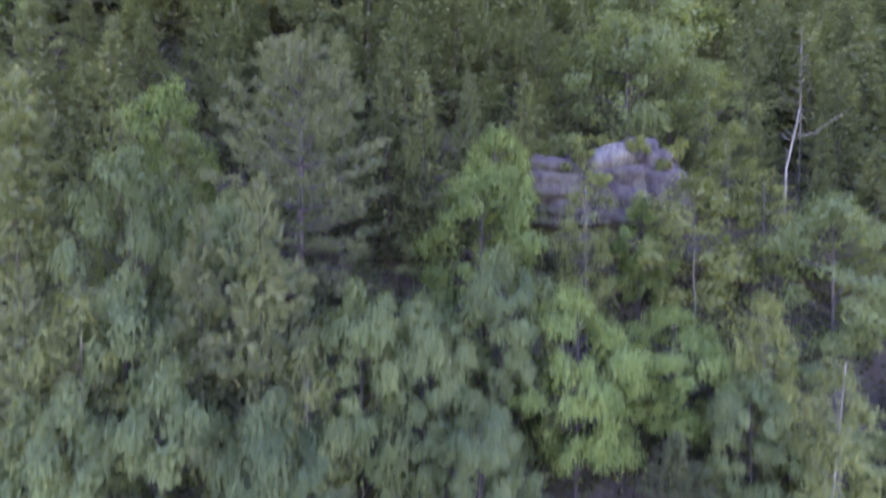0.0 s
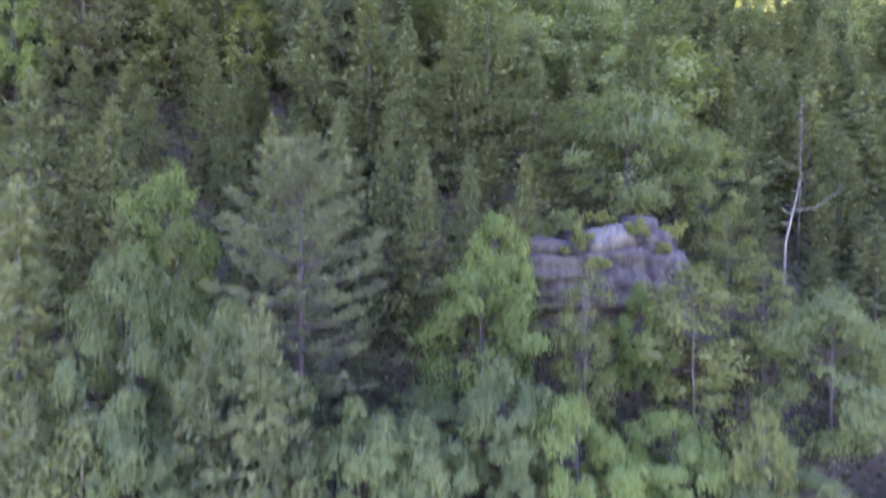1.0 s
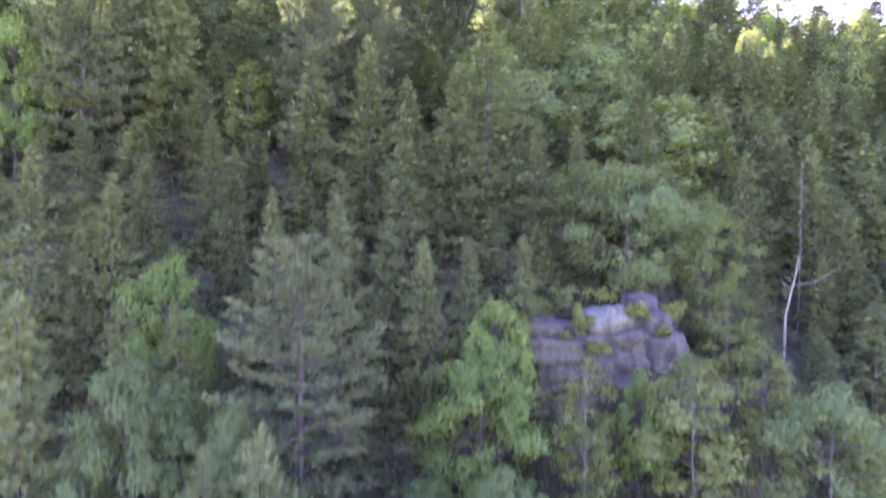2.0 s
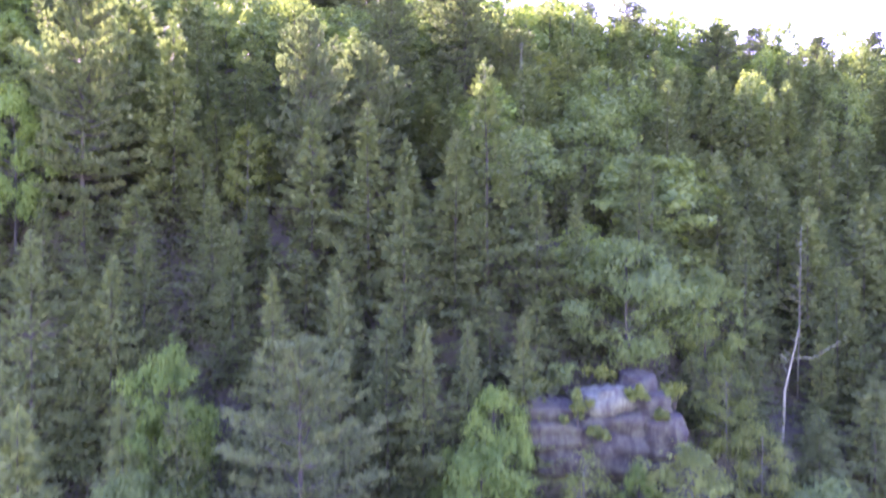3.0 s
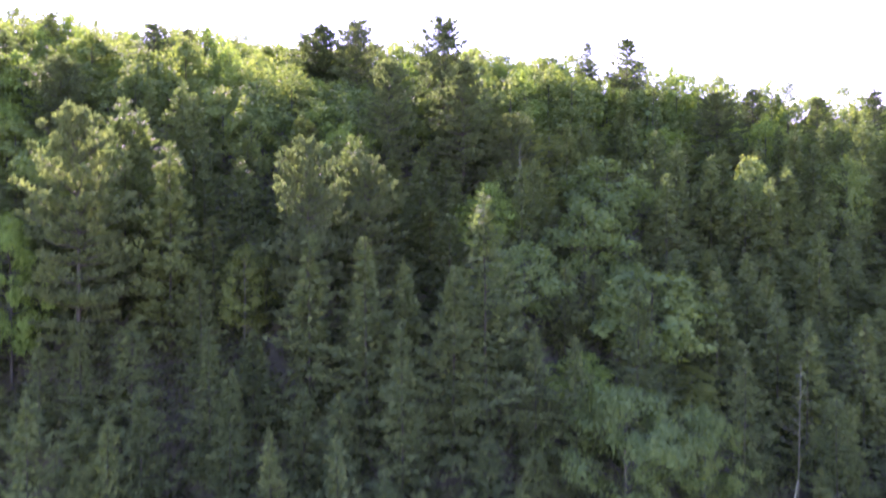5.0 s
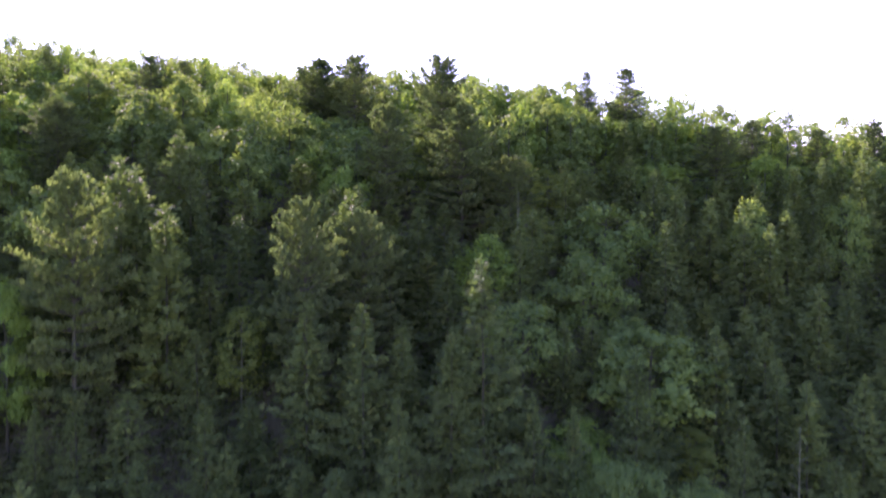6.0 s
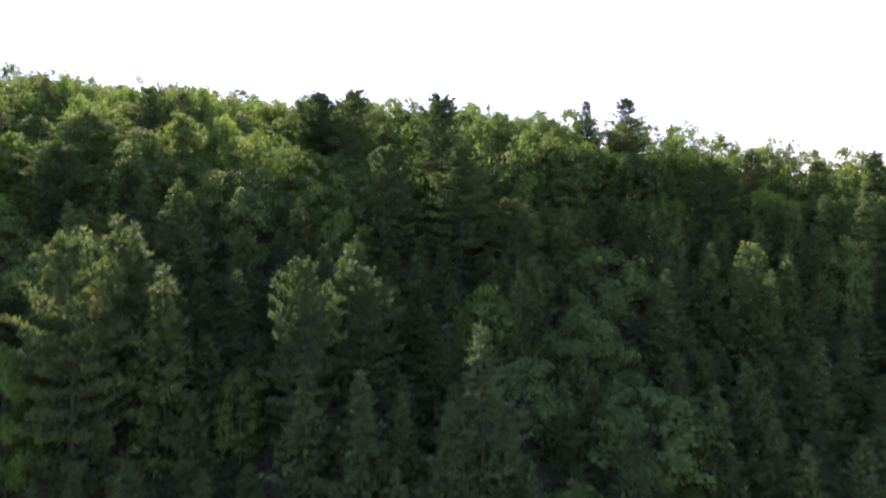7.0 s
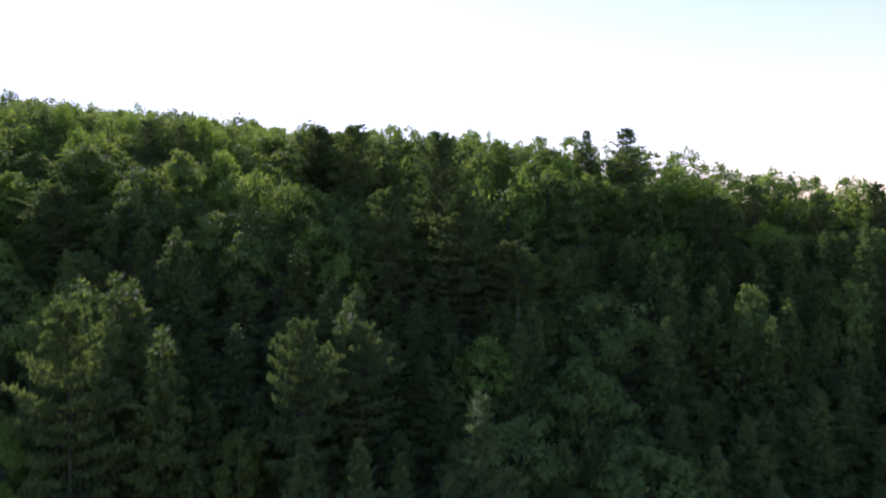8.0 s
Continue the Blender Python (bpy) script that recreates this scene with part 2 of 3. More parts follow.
def pine(seed, h=15.0, r=3.2, tuft=0.3, bare=0.15, gap=0.95, dense=1.0, full=1.9, broad=0.065):
    """A white pine: whorls of long level boughs that carry flat plumes of needle tufts, with clear air between them."""
    rng = np.random.default_rng(seed)
    line = trunk_line(rng, h, 0.01)
    tr, cr = Buffer(), Buffer()
    tr.tube(np.vstack([[line[0][0], line[0][1], -1.5], line]), np.concatenate([[0.013 * h], np.linspace(0.0115 * h, 0.015, len(line))]), 8)
    z = h * bare
    while z < h - 0.2:
        u = (z - h * bare) / (h * (1 - bare))
        prof = min(1.0, 0.6 + 1.6 * u) * min(1.0, (1 - u) * full + 0.02) ** 0.8
        first = rng.uniform(0, 6.28)
        many = int(rng.integers(6, 8))
        for k in range(many):
            ln = r * prof * rng.uniform(0.5, 1.05) + 0.15
            w = first + 6.283 * k / many + rng.normal(0, 0.25)
            up = -0.05 + 0.95 * u ** 2 + rng.normal(0, 0.07)
            d = np.array([math.cos(w), math.sin(w), up])
            side = np.array([-math.sin(w), math.cos(w), 0])
            base = on_line(line, z + rng.uniform(-0.15, 0.15))
            s = np.linspace(0, 1, 5)
            curl = 0.16 * ln * (1 - 0.5 * u)
            path = base + np.outer(s * ln, d) + np.outer(s ** 2.5 * curl, (0, 0, 1))
            tr.tube(path, (0.045 * prof + 0.01, 0.034 * prof + 0.008, 0.022, 0.014, 0.005), 4)
            tufts = max(6, int((ln + 0.3) * 10 * dense))
            q = rng.beta(1.5, 0.95, tufts)
            twig = rng.normal(0, 0.17, tufts) * ln * (1.25 - 0.85 * q)
            c = base + np.outer(q * ln, d) + np.outer(twig, side) + np.outer(q ** 2.5 * curl + 0.12 * np.abs(twig) + rng.normal(0.02, 0.04, tufts), (0, 0, 1))
            m = 11
            cc = np.repeat(c, m, 0)
            lean = np.repeat(np.sign(twig) * np.minimum(1, np.abs(twig) / (0.1 * ln + 0.02)), m)
            a = unit(rng.normal(0, 0.75, (tufts * m, 3)) * (1, 1, 0.6) + d * 0.8 + np.outer(lean * 0.6, side) + (0, 0, 0.45))
            sd = unit(np.cross(a, rng.normal(0, 1, (tufts * m, 3))))
            cr.needles(cc, a, sd, tuft * rng.uniform(0.7, 1.25, tufts * m), broad * rng.uniform(0.7, 1.3, tufts * m))
        z += gap * rng.uniform(0.75, 1.25) * (1 - 0.4 * u)
    return tr, cr


def broadleaf(seed, h=11.0, r=3.2, leaf=0.27, clumps=80, per=115, base=0.14, loose=1.0, limb=0.003, stout=0.011, core=0.12):
    """A broad-leaved tree: forking limbs that end in separate clumps of leaves."""
    rng = np.random.default_rng(seed)
    line = trunk_line(rng, h * 0.9, 0.03)
    tr, cr = Buffer(), Buffer()
    tr.tube(np.vstack([[line[0][0], line[0][1], -1.2], line]), np.concatenate([[stout * 1.2 * h], np.linspace(stout * h, 0.02, len(line))]), 7)
    mid, half = h * (base + 1) / 2, h * (1 - base) / 2
    lobe = rng.uniform(0, 6.28, 2)
    for i in range(clumps):
        u = rng.uniform(-0.85, 1.0)
        w = i * 2.39996 + rng.normal(0, 0.3)
        rad = max(0.0, 1 - u * u) ** 0.6 * rng.uniform(0.5, 1.08)
        rad *= 1 + 0.2 * math.sin(2 * w + lobe[0] + 3 * u) + 0.16 * math.sin(3 * w + lobe[1] - 4 * u)
        c = np.array([math.cos(w) * rad * r, math.sin(w) * rad * r, mid + u * half * rng.uniform(0.8, 1.02)])
        c[:2] += on_line(line, min(c[2], h * 0.85))[:2]
        foot = on_line(line, max(h * 0.16, min(h * 0.8, c[2] - 0.35 * abs(rad) * r - 0.5)))
        knee = foot * 0.45 + c * 0.55 + rng.normal(0, 0.15, 3) - (0, 0, 0.2)
        if per > 60 or i % 3 == 0:
            tr.tube([foot, knee, knee * 0.3 + c * 0.7], (limb * h, limb * 0.55 * h, 0.006), 3)
        size = r * rng.uniform(0.18, 0.36) * loose
        k = int(per * rng.uniform(0.6, 1.4) * (size / (0.27 * r * loose)) ** 1.5)
        p = unit(rng.normal(0, 1, (k, 3)) + (0, 0, 0.25)) * (rng.random(k) ** 0.35)[:, None] * size * (1.12, 1.12, 0.85)
        p *= 1 + 0.3 * np.sin(5 * p[:, :1] / size + i) * np.cos(4 * p[:, 1:2] / size + 2 * i)
        p[:, 2] -= 0.14 * (p[:, 0] ** 2 + p[:, 1] ** 2) / size
        out = unit(p + (c - np.array([line[-1][0], line[-1][1], mid])) * 0.12 + (0, 0, 0.25 * size))
        n = unit(out + rng.normal(0, 0.32, (k, 3)) + (0, 0, 0.3))
        a = unit(np.cross(n, rng.normal(0, 1, (k, 3))) + (0, 0, -0.3))
        sd = unit(np.cross(n, a))
        big = np.where(rng.random(k) < core, 1.7, 1.0)
        p = np.where(big[:, None] > 1, p * 0.45, p)
        cr.needles(c + p, a, sd, big * leaf * rng.uniform(0.65, 1.3, k), big * leaf * 0.75 * rng.uniform(0.65, 1.25, k))
    return tr, cr


KINDS = {}


def stock(kind, h, r, built, name, label, category, bark, leaves):
    """Builds one pattern tree of a kind, kept for copying."""
    root = make_tree(name, label, category, *built, bark, leaves)
    KINDS.setdefault(kind, []).append((root, h, r))


def say(kind):
    return {
        "cedar": ("cedar_tree", "dense conical evergreen with drooping olive-green sprays on the slope", "conifer tree", BARK_GREY, LEAF_CEDAR),
        "pine": ("white_pine", "tall pine with flat tiers of blue-green needle boughs", "pine tree", BARK_DARK, LEAF_PINE),
        "oak": ("oak_tree", "broad-leaved tree with a rounded clumpy dark green crown", "deciduous tree", BARK_GREY, LEAF_OAK),
        "maple": ("maple_tree", "broad-leaved tree with a bright fresh green crown", "deciduous tree", BARK_GREY, LEAF_MAPLE),
        "birch": ("birch_tree", "slender pale-trunked tree with thin yellow-green leaves", "deciduous tree", BARK_DEAD, LEAF_BIRCH),
    }[kind]


for s, (h, r) in enumerate(((11, 2.1), (12, 2.0), (10, 2.2), (9, 1.8), (13, 2.4), (11, 2.5))):
    stock("cedar", h, r, cedar(10 + s, h, r, 9200, 0.215), *say("cedar"))
for s, (h, r) in enumerate(((11, 2.1), (10, 2.0), (12, 2.3), (9, 2.0), (11, 1.9))):
    stock("cedar_far", h, r, cedar(20 + s, h, r, 4500, 0.295, core=600), *say("cedar"))
for s, (h, r) in enumerate(((15, 3.2), (14, 3.6), (16, 3.0))):
    stock("pine", h, r, pine(30 + s, h, r, full=2.4), *say("pine"))
for s, (h, r) in enumerate(((13, 3.2), (12, 3.0), (14, 3.6), (13, 3.4))):
    stock("pine_far", h, r, pine(40 + s, h, r, 0.34, 0.1, 0.8, 0.95, 2.8, 0.1), *say("pine"))
for s, (h, r) in enumerate(((9, 2.2), (10, 2.4), (9, 2.5))):
    stock("pine_ridge", h, r, pine(46 + s, h, r, 0.38, 0.08, 0.66, 0.45, 1.6, 0.08), *say("pine"))
for s, (h, r) in enumerate(((11, 3.2), (10, 3.4), (12, 3.0))):
    stock("oak", h, r, broadleaf(50 + s, h, r, 0.2, 100, 130, loose=0.88), *say("oak"))
for s, (h, r) in enumerate(((10, 3.0), (9, 3.2), (10, 2.6), (9, 2.8), (10, 3.3))):
    stock("oak_far", h, r, broadleaf(55 + s, h, r, 0.3, 105, 38, loose=0.95, core=0.2), *say("oak"))
for s, (h, r) in enumerate(((8, 2.2), (7, 2.4), (8, 2.0), (7, 2.1), (8, 2.4), (8, 1.9))):
    stock("oak_ridge", h, r, broadleaf(155 + s, h, r, 0.29, 72, 26, base=0.02, loose=1.05, core=0.2), *say("oak"))
for s, (h, r) in enumerate(((8, 2.1), (7, 2.3), (8, 2.4))):
    stock("maple_ridge", h, r, broadleaf(165 + s, h, r, 0.29, 72, 26, base=0.02, loose=1.05, core=0.2), *say("maple"))
for s, (h, r) in enumerate(((10, 2.6), (9, 2.8))):
    stock("maple", h, r, broadleaf(60 + s, h, r, 0.2, 100, 130, loose=0.88), *say("maple"))
for s, (h, r) in enumerate(((9, 2.6), (9, 3.0), (10, 2.9))):
    stock("maple_far", h, r, broadleaf(65 + s, h, r, 0.3, 105, 38, loose=0.95, core=0.2), *say("maple"))
for s, (h, r) in enumerate(((8, 1.7), (9, 1.6), (8, 2.0))):
    stock("cedar_near", h, r, cedar(80 + s, h, r, 12000, 0.165), *say("cedar"))
for s, (h, r) in enumerate(((8, 2.4), (7, 2.2), (8, 2.0))):
    stock("oak_near", h, r, broadleaf(84 + s, h, r, 0.14, 92, 220, loose=0.76), *say("oak"))
for s, (h, r) in enumerate(((8, 2.3), (8, 2.6))):
    stock("maple_near", h, r, broadleaf(88 + s, h, r, 0.14, 92, 220, loose=0.76), *say("maple"))
for s, (h, r) in enumerate(((11, 1.6), (12, 1.8))):
    stock("birch", h, r, broadleaf(70 + s, h, r, 0.19, 84, 64, 0.1, 1.2, 0.0014, 0.0042), *say("birch"))

USED = set()
SPOTS = []
MARKED = []


def plant(kind, x, y, top=None, width=None, height=None, turn=None, which=None, far=38, label=""):
    """Sets a tree on the slope at (x, y); top: height of its tip above the valley floor; width: its spread."""
    g = land(x, y)
    rng = random.Random(int(x * 91 + y * 7919))
    if y > (74 if kind == "pine" else 66) and (top is None or kind == "pine") and kind + "_ridge" in KINDS:
        kind = kind + "_ridge"
    elif y > far and kind + "_far" in KINDS:
        kind = kind + "_far"
    elif y < 25.5 and kind + "_near" in KINDS:
        kind = kind + "_near"
    i = rng.randrange(len(KINDS[kind])) if which is None else which
    root, h, r = KINDS[kind][i]
    tall = height if top is None else max(2.5, top - g)
    sz = tall / h
    if width:
        width = min(width, tall * (0.72 if kind[:4] in ("pine", "ceda") else 1.0))
        width = max(width, tall * {"ceda": 0.42, "birc": 0.3, "pine": 0.3}.get(kind[:4], 0.42))
    sx = (width / (2 * r)) if width else sz * rng.uniform(0.9, 1.2)
    m = Matrix.LocRotScale((x, y, g), Euler((0, 0, rng.uniform(0, 6.28) if turn is None else radians(turn))), (sx, sx, sz))
    if (kind, i) in USED:
        ob = copy_thing(root, m)
        ob.matrix_basis = m
    else:
        ob = root
        ob.matrix_basis = m
        USED.add((kind, i))
    tagged(ob, label, group="trees on the hillside")
    if top is not None:
        MARKED.append((x, y, top, tall, width))
    SPOTS.append((x, y, max(0.8, sx * r)))
    return ob


# ---- the trees that stand out ----
plant("cedar", -10.9, 19.0, 21.0, 2.5)
plant("maple", -8.2, 20.9, 17.0, 2.9)
plant("oak", -12.6, 18.5, 16.4, 1.8)
plant("cedar", -4.1, 19.0, 19.3, 1.9)
plant("oak", -0.8, 25.9, 20.2, 6.4)
plant("oak", -4.0, 21.0, 17.1, 3.4)
plant("oak", 1.2, 19.8, 17.4, 2.5)
plant("maple", 4.6, 22.0, 20.6, 4.9, label="bright green maple low on the slope")
plant("maple", 8.5, 23.4, 19.8, 4.5)
plant("birch", 12.0, 19.0, 18.8, 2.5)
plant("oak", 10.2, 21.0, 18.0, 3.2)
plant("oak", 15.8, 25.7, 24.1, 5.8)
plant("maple", 1.6, 26.8, 25.3, 5.0, label="tall bright green maple beside the rock outcrop")
plant("birch", 5.9, 26.0, 25.4, 2.1, label="slender young birch growing in front of the rocks")
plant("maple", 8.5, 27.5, 24.2, 2.3)
plant("birch", 10.8, 26.7, 25.4, 4.3, label="thin birch with a bare pale stem below the rocks")
plant("oak", 2.1, 22.1, 22.0, 3.9)
plant("cedar", -5.6, 19.5, 24.3, 3.0)
plant("cedar", -7.7, 20.0, 23.4, 1.6)
plant("pine", -5.6, 24.5, 30.1, 7.2, label="wide white pine with long flat tiers of pale needles")
plant("oak", -7.5, 22.5, 23.9, 1.6)
plant("oak", -11.1, 22.7, 25.5, 3.8)
plant("cedar", -14.7, 21.8, 28.2, 2.1)
plant("maple", -12.0, 27.9, 29.2, 2.6)
plant("cedar", -17.8, 31.0, 31.2, 3.0)
plant("oak", 9.8, 33.6, 34.4, 7.0, label="broad blue-green oak growing just above the rock outcrop")
plant("oak", 14.8, 35.5, 32.5, 4.3)
plant("oak", 13.9, 42.4, 39.9, 9.5)
plant("cedar", 11.4, 37.0, 39.8, 5.0)
plant("cedar", 23.1, 40.0, 36.9, 3.9)
plant("cedar", 17.9, 37.4, 35.5, 3.7)
plant("maple", 2.4, 28.6, 27.4, 1.9)
plant("cedar", -0.9, 29.6, 30.3, 2.5)
plant("cedar", 1.2, 29.9, 30.3, 1.9)
plant("cedar", 3.9, 30.2, 30.4, 2.0)
plant("cedar", 2.6, 38.0, 45.0, 7.4, label="large broad conical evergreen taller than its neighbours")
plant("cedar", -2.1, 34.4, 37.5, 3.1)
plant("cedar", -11.3, 34.0, 35.2, 2.9)
plant("cedar", -13.0, 35.7, 37.2, 2.6)
plant("cedar", -8.0, 38.7, 42.4, 3.1)
plant("cedar", -4.4, 37.5, 42.3, 3.5)
plant("cedar", -2.6, 30.3, 31.1, 3.2)
plant("cedar", 0.7, 36.7, 40.6, 3.1)
plant("cedar", 5.4, 36.3, 37.3, 2.9)
plant("cedar", 7.6, 35.6, 36.6, 2.5)
plant("oak", 14.2, 54.6, 49.1, 7.5)
plant("oak", 10.7, 47.7, 45.0, 5.8)
plant("cedar", 18.4, 52.0, 47.4, 5.1)
plant("oak", 27.9, 57.3, 49.4, 4.3)
plant("cedar", 30.9, 57.0, 49.2, 3.1)
plant("cedar", 33.9, 57.0, 46.6, 2.3)
plant("cedar", 18.4, 42.3, 40.1, 4.5)
plant("cedar", 21.9, 41.3, 38.2, 3.7)
plant("cedar", -8.5, 31.5, 32.7, 3.1)
plant("cedar", -5.0, 30.9, 32.4, 2.8)
plant("cedar", -15.8, 33.3, 34.5, 3.0)
plant("cedar", -16.4, 31.1, 33.4, 2.5)
plant("cedar", -19.9, 30.5, 34.6, 3.0)
plant("cedar", 22.6, 36.2, 33.4, 3.6)
plant("cedar", 27.3, 40.9, 37.1, 4.4)
plant("cedar", 16.8, 45.0, 41.2, 3.6)
plant("pine", -8.6, 41.2, 48.2, 5.2, label="white pine whose yellow-green top catches the sun")
plant("pine", -5.3, 44.5, 47.8, 5.6)
plant("pine", -21.9, 38.4, 49.6, 6.6, label="broad white pine with sunlit upper boughs above the cedars")
plant("cedar", -21.4, 43.0, 51.6, 2.9)
plant("cedar", -20.8, 44.0, 51.2, 2.8)
plant("cedar", -17.5, 41.0, 48.3, 2.2)
plant("pine", -34.2, 57.4, 58.5, 7.7)
plant("oak", -28.2, 58.5, 57.6, 4.8)
plant("cedar", -19.4, 50.0, 53.6, 2.9)
plant("cedar", -20.7, 51.0, 54.8, 2.5)
plant("cedar", -25.1, 55.0, 55.0, 4.4)
plant("pine", -13.4, 72.0, 66.0, 12.2)
plant("pine", -9.2, 69.5, 65.8, 5.9)
plant("pine", 0.3, 63.6, 63.8, 6.4, label="dark tiered pine against the sky on the ridge")
plant("pine", -33.9, 75.0, 67.5, 5.5, label="dark pine standing up out of the oaks on the ridge")
plant("pine", -30.2, 75.5, 67.0, 4.0)
plant("pine", -4.7, 57.4, 57.8, 5.6)
plant("pine", 2.0, 57.4, 57.6, 6.7)
plant("pine", 6.4, 58.0, 53.4, 5.7)
plant("pine", 18.8, 82.0, 67.1, 3.5, label="small dark pine rising above the ridge line")
plant("pine", 23.6, 81.0, 67.1, 6.9, label="tall feathery pine rising above the ridge line")
plant("cedar", 20.7, 72.0, 59.2, 4.8)
plant("oak", 34.4, 90.1, 66.6, 7.1, label="rounded broad-leaved tree standing clear on the ridge line")
plant("pine", 30.3, 70.0, 57.9, 7.8)
plant("oak", 28.5, 74.8, 57.0, 5.9)
plant("pine", 53.0, 78.0, 60.0, 4.9)
plant("oak", 44.4, 88.6, 62.7, 8.8)
plant("oak", 51.3, 88.9, 62.3, 6.2)
plant("pine", 37.1, 76.0, 59.7, 8.8)
plant("pine", 44.9, 76.0, 58.7, 8.1)
plant("cedar", 21.1, 57.0, 50.5, 3.3)
plant("cedar", 23.7, 56.0, 49.4, 3.3)
plant("cedar", 26.0, 54.4, 47.9, 2.2)
plant("cedar", 30.5, 56.0, 48.4, 3.0)
plant("cedar", 27.8, 53.7, 47.2, 2.2)
plant("oak", 37.8, 59.2, 49.8, 4.1)
plant("cedar", 28.0, 47.1, 42.6, 1.5)
plant("cedar", -6.5, 46.0, 49.6, 2.7)
plant("oak", -34.5, 51.5, 51.7, 4.9)
plant("maple", -25.7, 38.0, 43.4, 3.3)
plant("oak", 13.0, 68.6, 56.3, 5.4)
plant("oak", -59.9, 95.2, 74.6, 10.7)
plant("cedar", -12.5, 19.0, 21.4, 1.7)
plant("birch", -10.6, 18.5, 20.7, 2.0)
plant("oak", -10.1, 20.0, 21.3, 1.7)
plant("oak", -8.1, 18.1, 18.7, 1.9)
plant("birch", -4.0, 18.5, 19.2, 1.7)
plant("cedar", -5.2, 19.0, 19.6, 1.4)
plant("oak", -2.6, 20.4, 20.9, 1.4)
plant("oak", -0.7, 20.8, 20.4, 2.7)
plant("oak", -4.7, 17.4, 18.0, 1.4)
plant("oak", -10.7, 17.5, 18.2, 1.5)
plant("oak", 1.1, 18.5, 17.7, 1.8)
plant("birch", 11.3, 22.0, 20.6, 1.4)
plant("cedar", 16.1, 33.0, 28.4, 3.2)
plant("birch", 14.0, 31.0, 28.1, 2.8)
plant("birch", 14.7, 29.0, 25.7, 2.8)
plant("cedar", 23.7, 37.0, 32.4, 3.6)
plant("cedar", 21.0, 35.0, 29.4, 2.5)
plant("cedar", 6.0, 47.4, 47.5, 3.6)
plant("cedar", -25.5, 35.5, 36.5, 3.2)
plant("cedar", -27.8, 38.5, 40.5, 3.6)
plant("cedar", -24.0, 32.5, 33.5, 3.0)
plant("cedar", -22.8, 36.0, 36.6, 3.4)
plant("cedar", -20.5, 36.2, 36.8, 3.2)
plant("cedar", -13.2, 26.0, 27.6, 3.0)
plant("cedar", -11.0, 26.2, 27.4, 2.8)

# ---- the wood, filled in ----
FAR = {"oak": Buffer(), "maple": Buffer()}


def far_tree(kind, x, y, tall, width, rng):
    """One more crown of the unbroken wood on the far side of the ridge."""
    root, h, r = rng.choice(KINDS[kind + "_ridge"])
    m = Matrix.LocRotScale((x, y, land(x, y)), Euler((0, 0, rng.uniform(0, 6.28))), (width / (2 * r), width / (2 * r), tall / h))
    for ob in root.children:
        if ob.name.startswith("crown"):
            co = np.empty(len(ob.data.vertices) * 3)
            ob.data.vertices.foreach_get("co", co)
            co = co.reshape(-1, 3) @ np.array(m.to_3x3()).T + np.array(m.translation)
            FAR[kind].add(co, np.arange(len(co)).reshape(-1, 3).tolist())
    SPOTS.append((x, y, width / 2))


def fill_wood():
    rng = random.Random(5)
    for step in range(14000):
        y = 15.5 + 103 * rng.random() ** 1.05
        x = rng.uniform(-5 - 0.76 * y, 5 + 0.72 * y)
        if y > 95 + 23 * smooth(4, 40, -x):
            continue
        if y > 57 + 0.1 * x + 8 * smooth(-5, 8, x):
            kind = rng.choices(("oak", "maple", "cedar", "pine"), (6, 3.2 if x > 5 else 2, 0.6 if y < 75 else 0, 0))[0]
        elif y < 27:
            kind = rng.choices(("cedar", "oak", "maple", "birch"), (4, 3.4, 1.0, 0.6))[0]
        else:
            kind = rng.choices(("cedar", "oak", "maple", "birch"), (9, 0.8, 0.4, 0.3))[0]
        rad = {"cedar": 1.9, "pine": 2.6, "oak": 2.6, "maple": 2.2, "birch": 1.5}[kind]
        if y < 27:
            rad *= 0.8
        if y > 66:
            rad *= 0.8
        if 2.5 < x < 12.5 and 27.5 < y < 33.2:
            continue
        if any((x - a) ** 2 + (y - b) ** 2 < ((0.52 if y > 66 else 0.66) * (rad + min(c, 2.4))) ** 2 for a, b, c in SPOTS):
            continue
        tall = {"cedar": 8.0, "pine": 10, "oak": 7.6, "maple": 6.8, "birch": 7.5}[kind] * rng.uniform(0.66, 1.18)
        tall *= 0.62 + 0.38 * smooth(26, 34, y)
        if x > 8 and 60 < y < 78:
            tall *= 1.1
            if y > 67 and kind != "cedar":
                tall = 7.8 * rng.uniform(0.85, 1.15)
        if y > 78:
            tall = 7.6 * rng.uniform(0.82, 1.16)
        for kx, ky, kt, kh, kw in MARKED:
            if ky - 9 < y < ky + 0.5 and abs(x - kx * y / ky) < 0.45 * kw + 0.5 * rad:
                tall = min(tall, kt - 0.62 * kh - land(x, y))
        tall = max(tall, 2.6)
        width = 2 * rad * rng.uniform(0.95, 1.3)
        if y > 82 and kind in ("oak", "maple"):
            far_tree(kind, x, y, tall, width, rng)
        else:
            plant(kind, x, y, height=tall, width=width, far=31)


fill_wood()
for kind, colour in (("oak", LEAF_OAK), ("maple", LEAF_MAPLE)):
    tagged(new("far_" + kind + "_wood", FAR[kind].mesh("far_wood", colour)), "unbroken canopy of " + kind + " crowns along the ridge top", "woods", kind="stuff")
for kind, stocked in KINDS.items():
    for i, (root, h, r) in enumerate(stocked):
        if (kind, i) not in USED:
            for ob in (*root.children_recursive, root):
                bpy.data.objects.remove(ob)


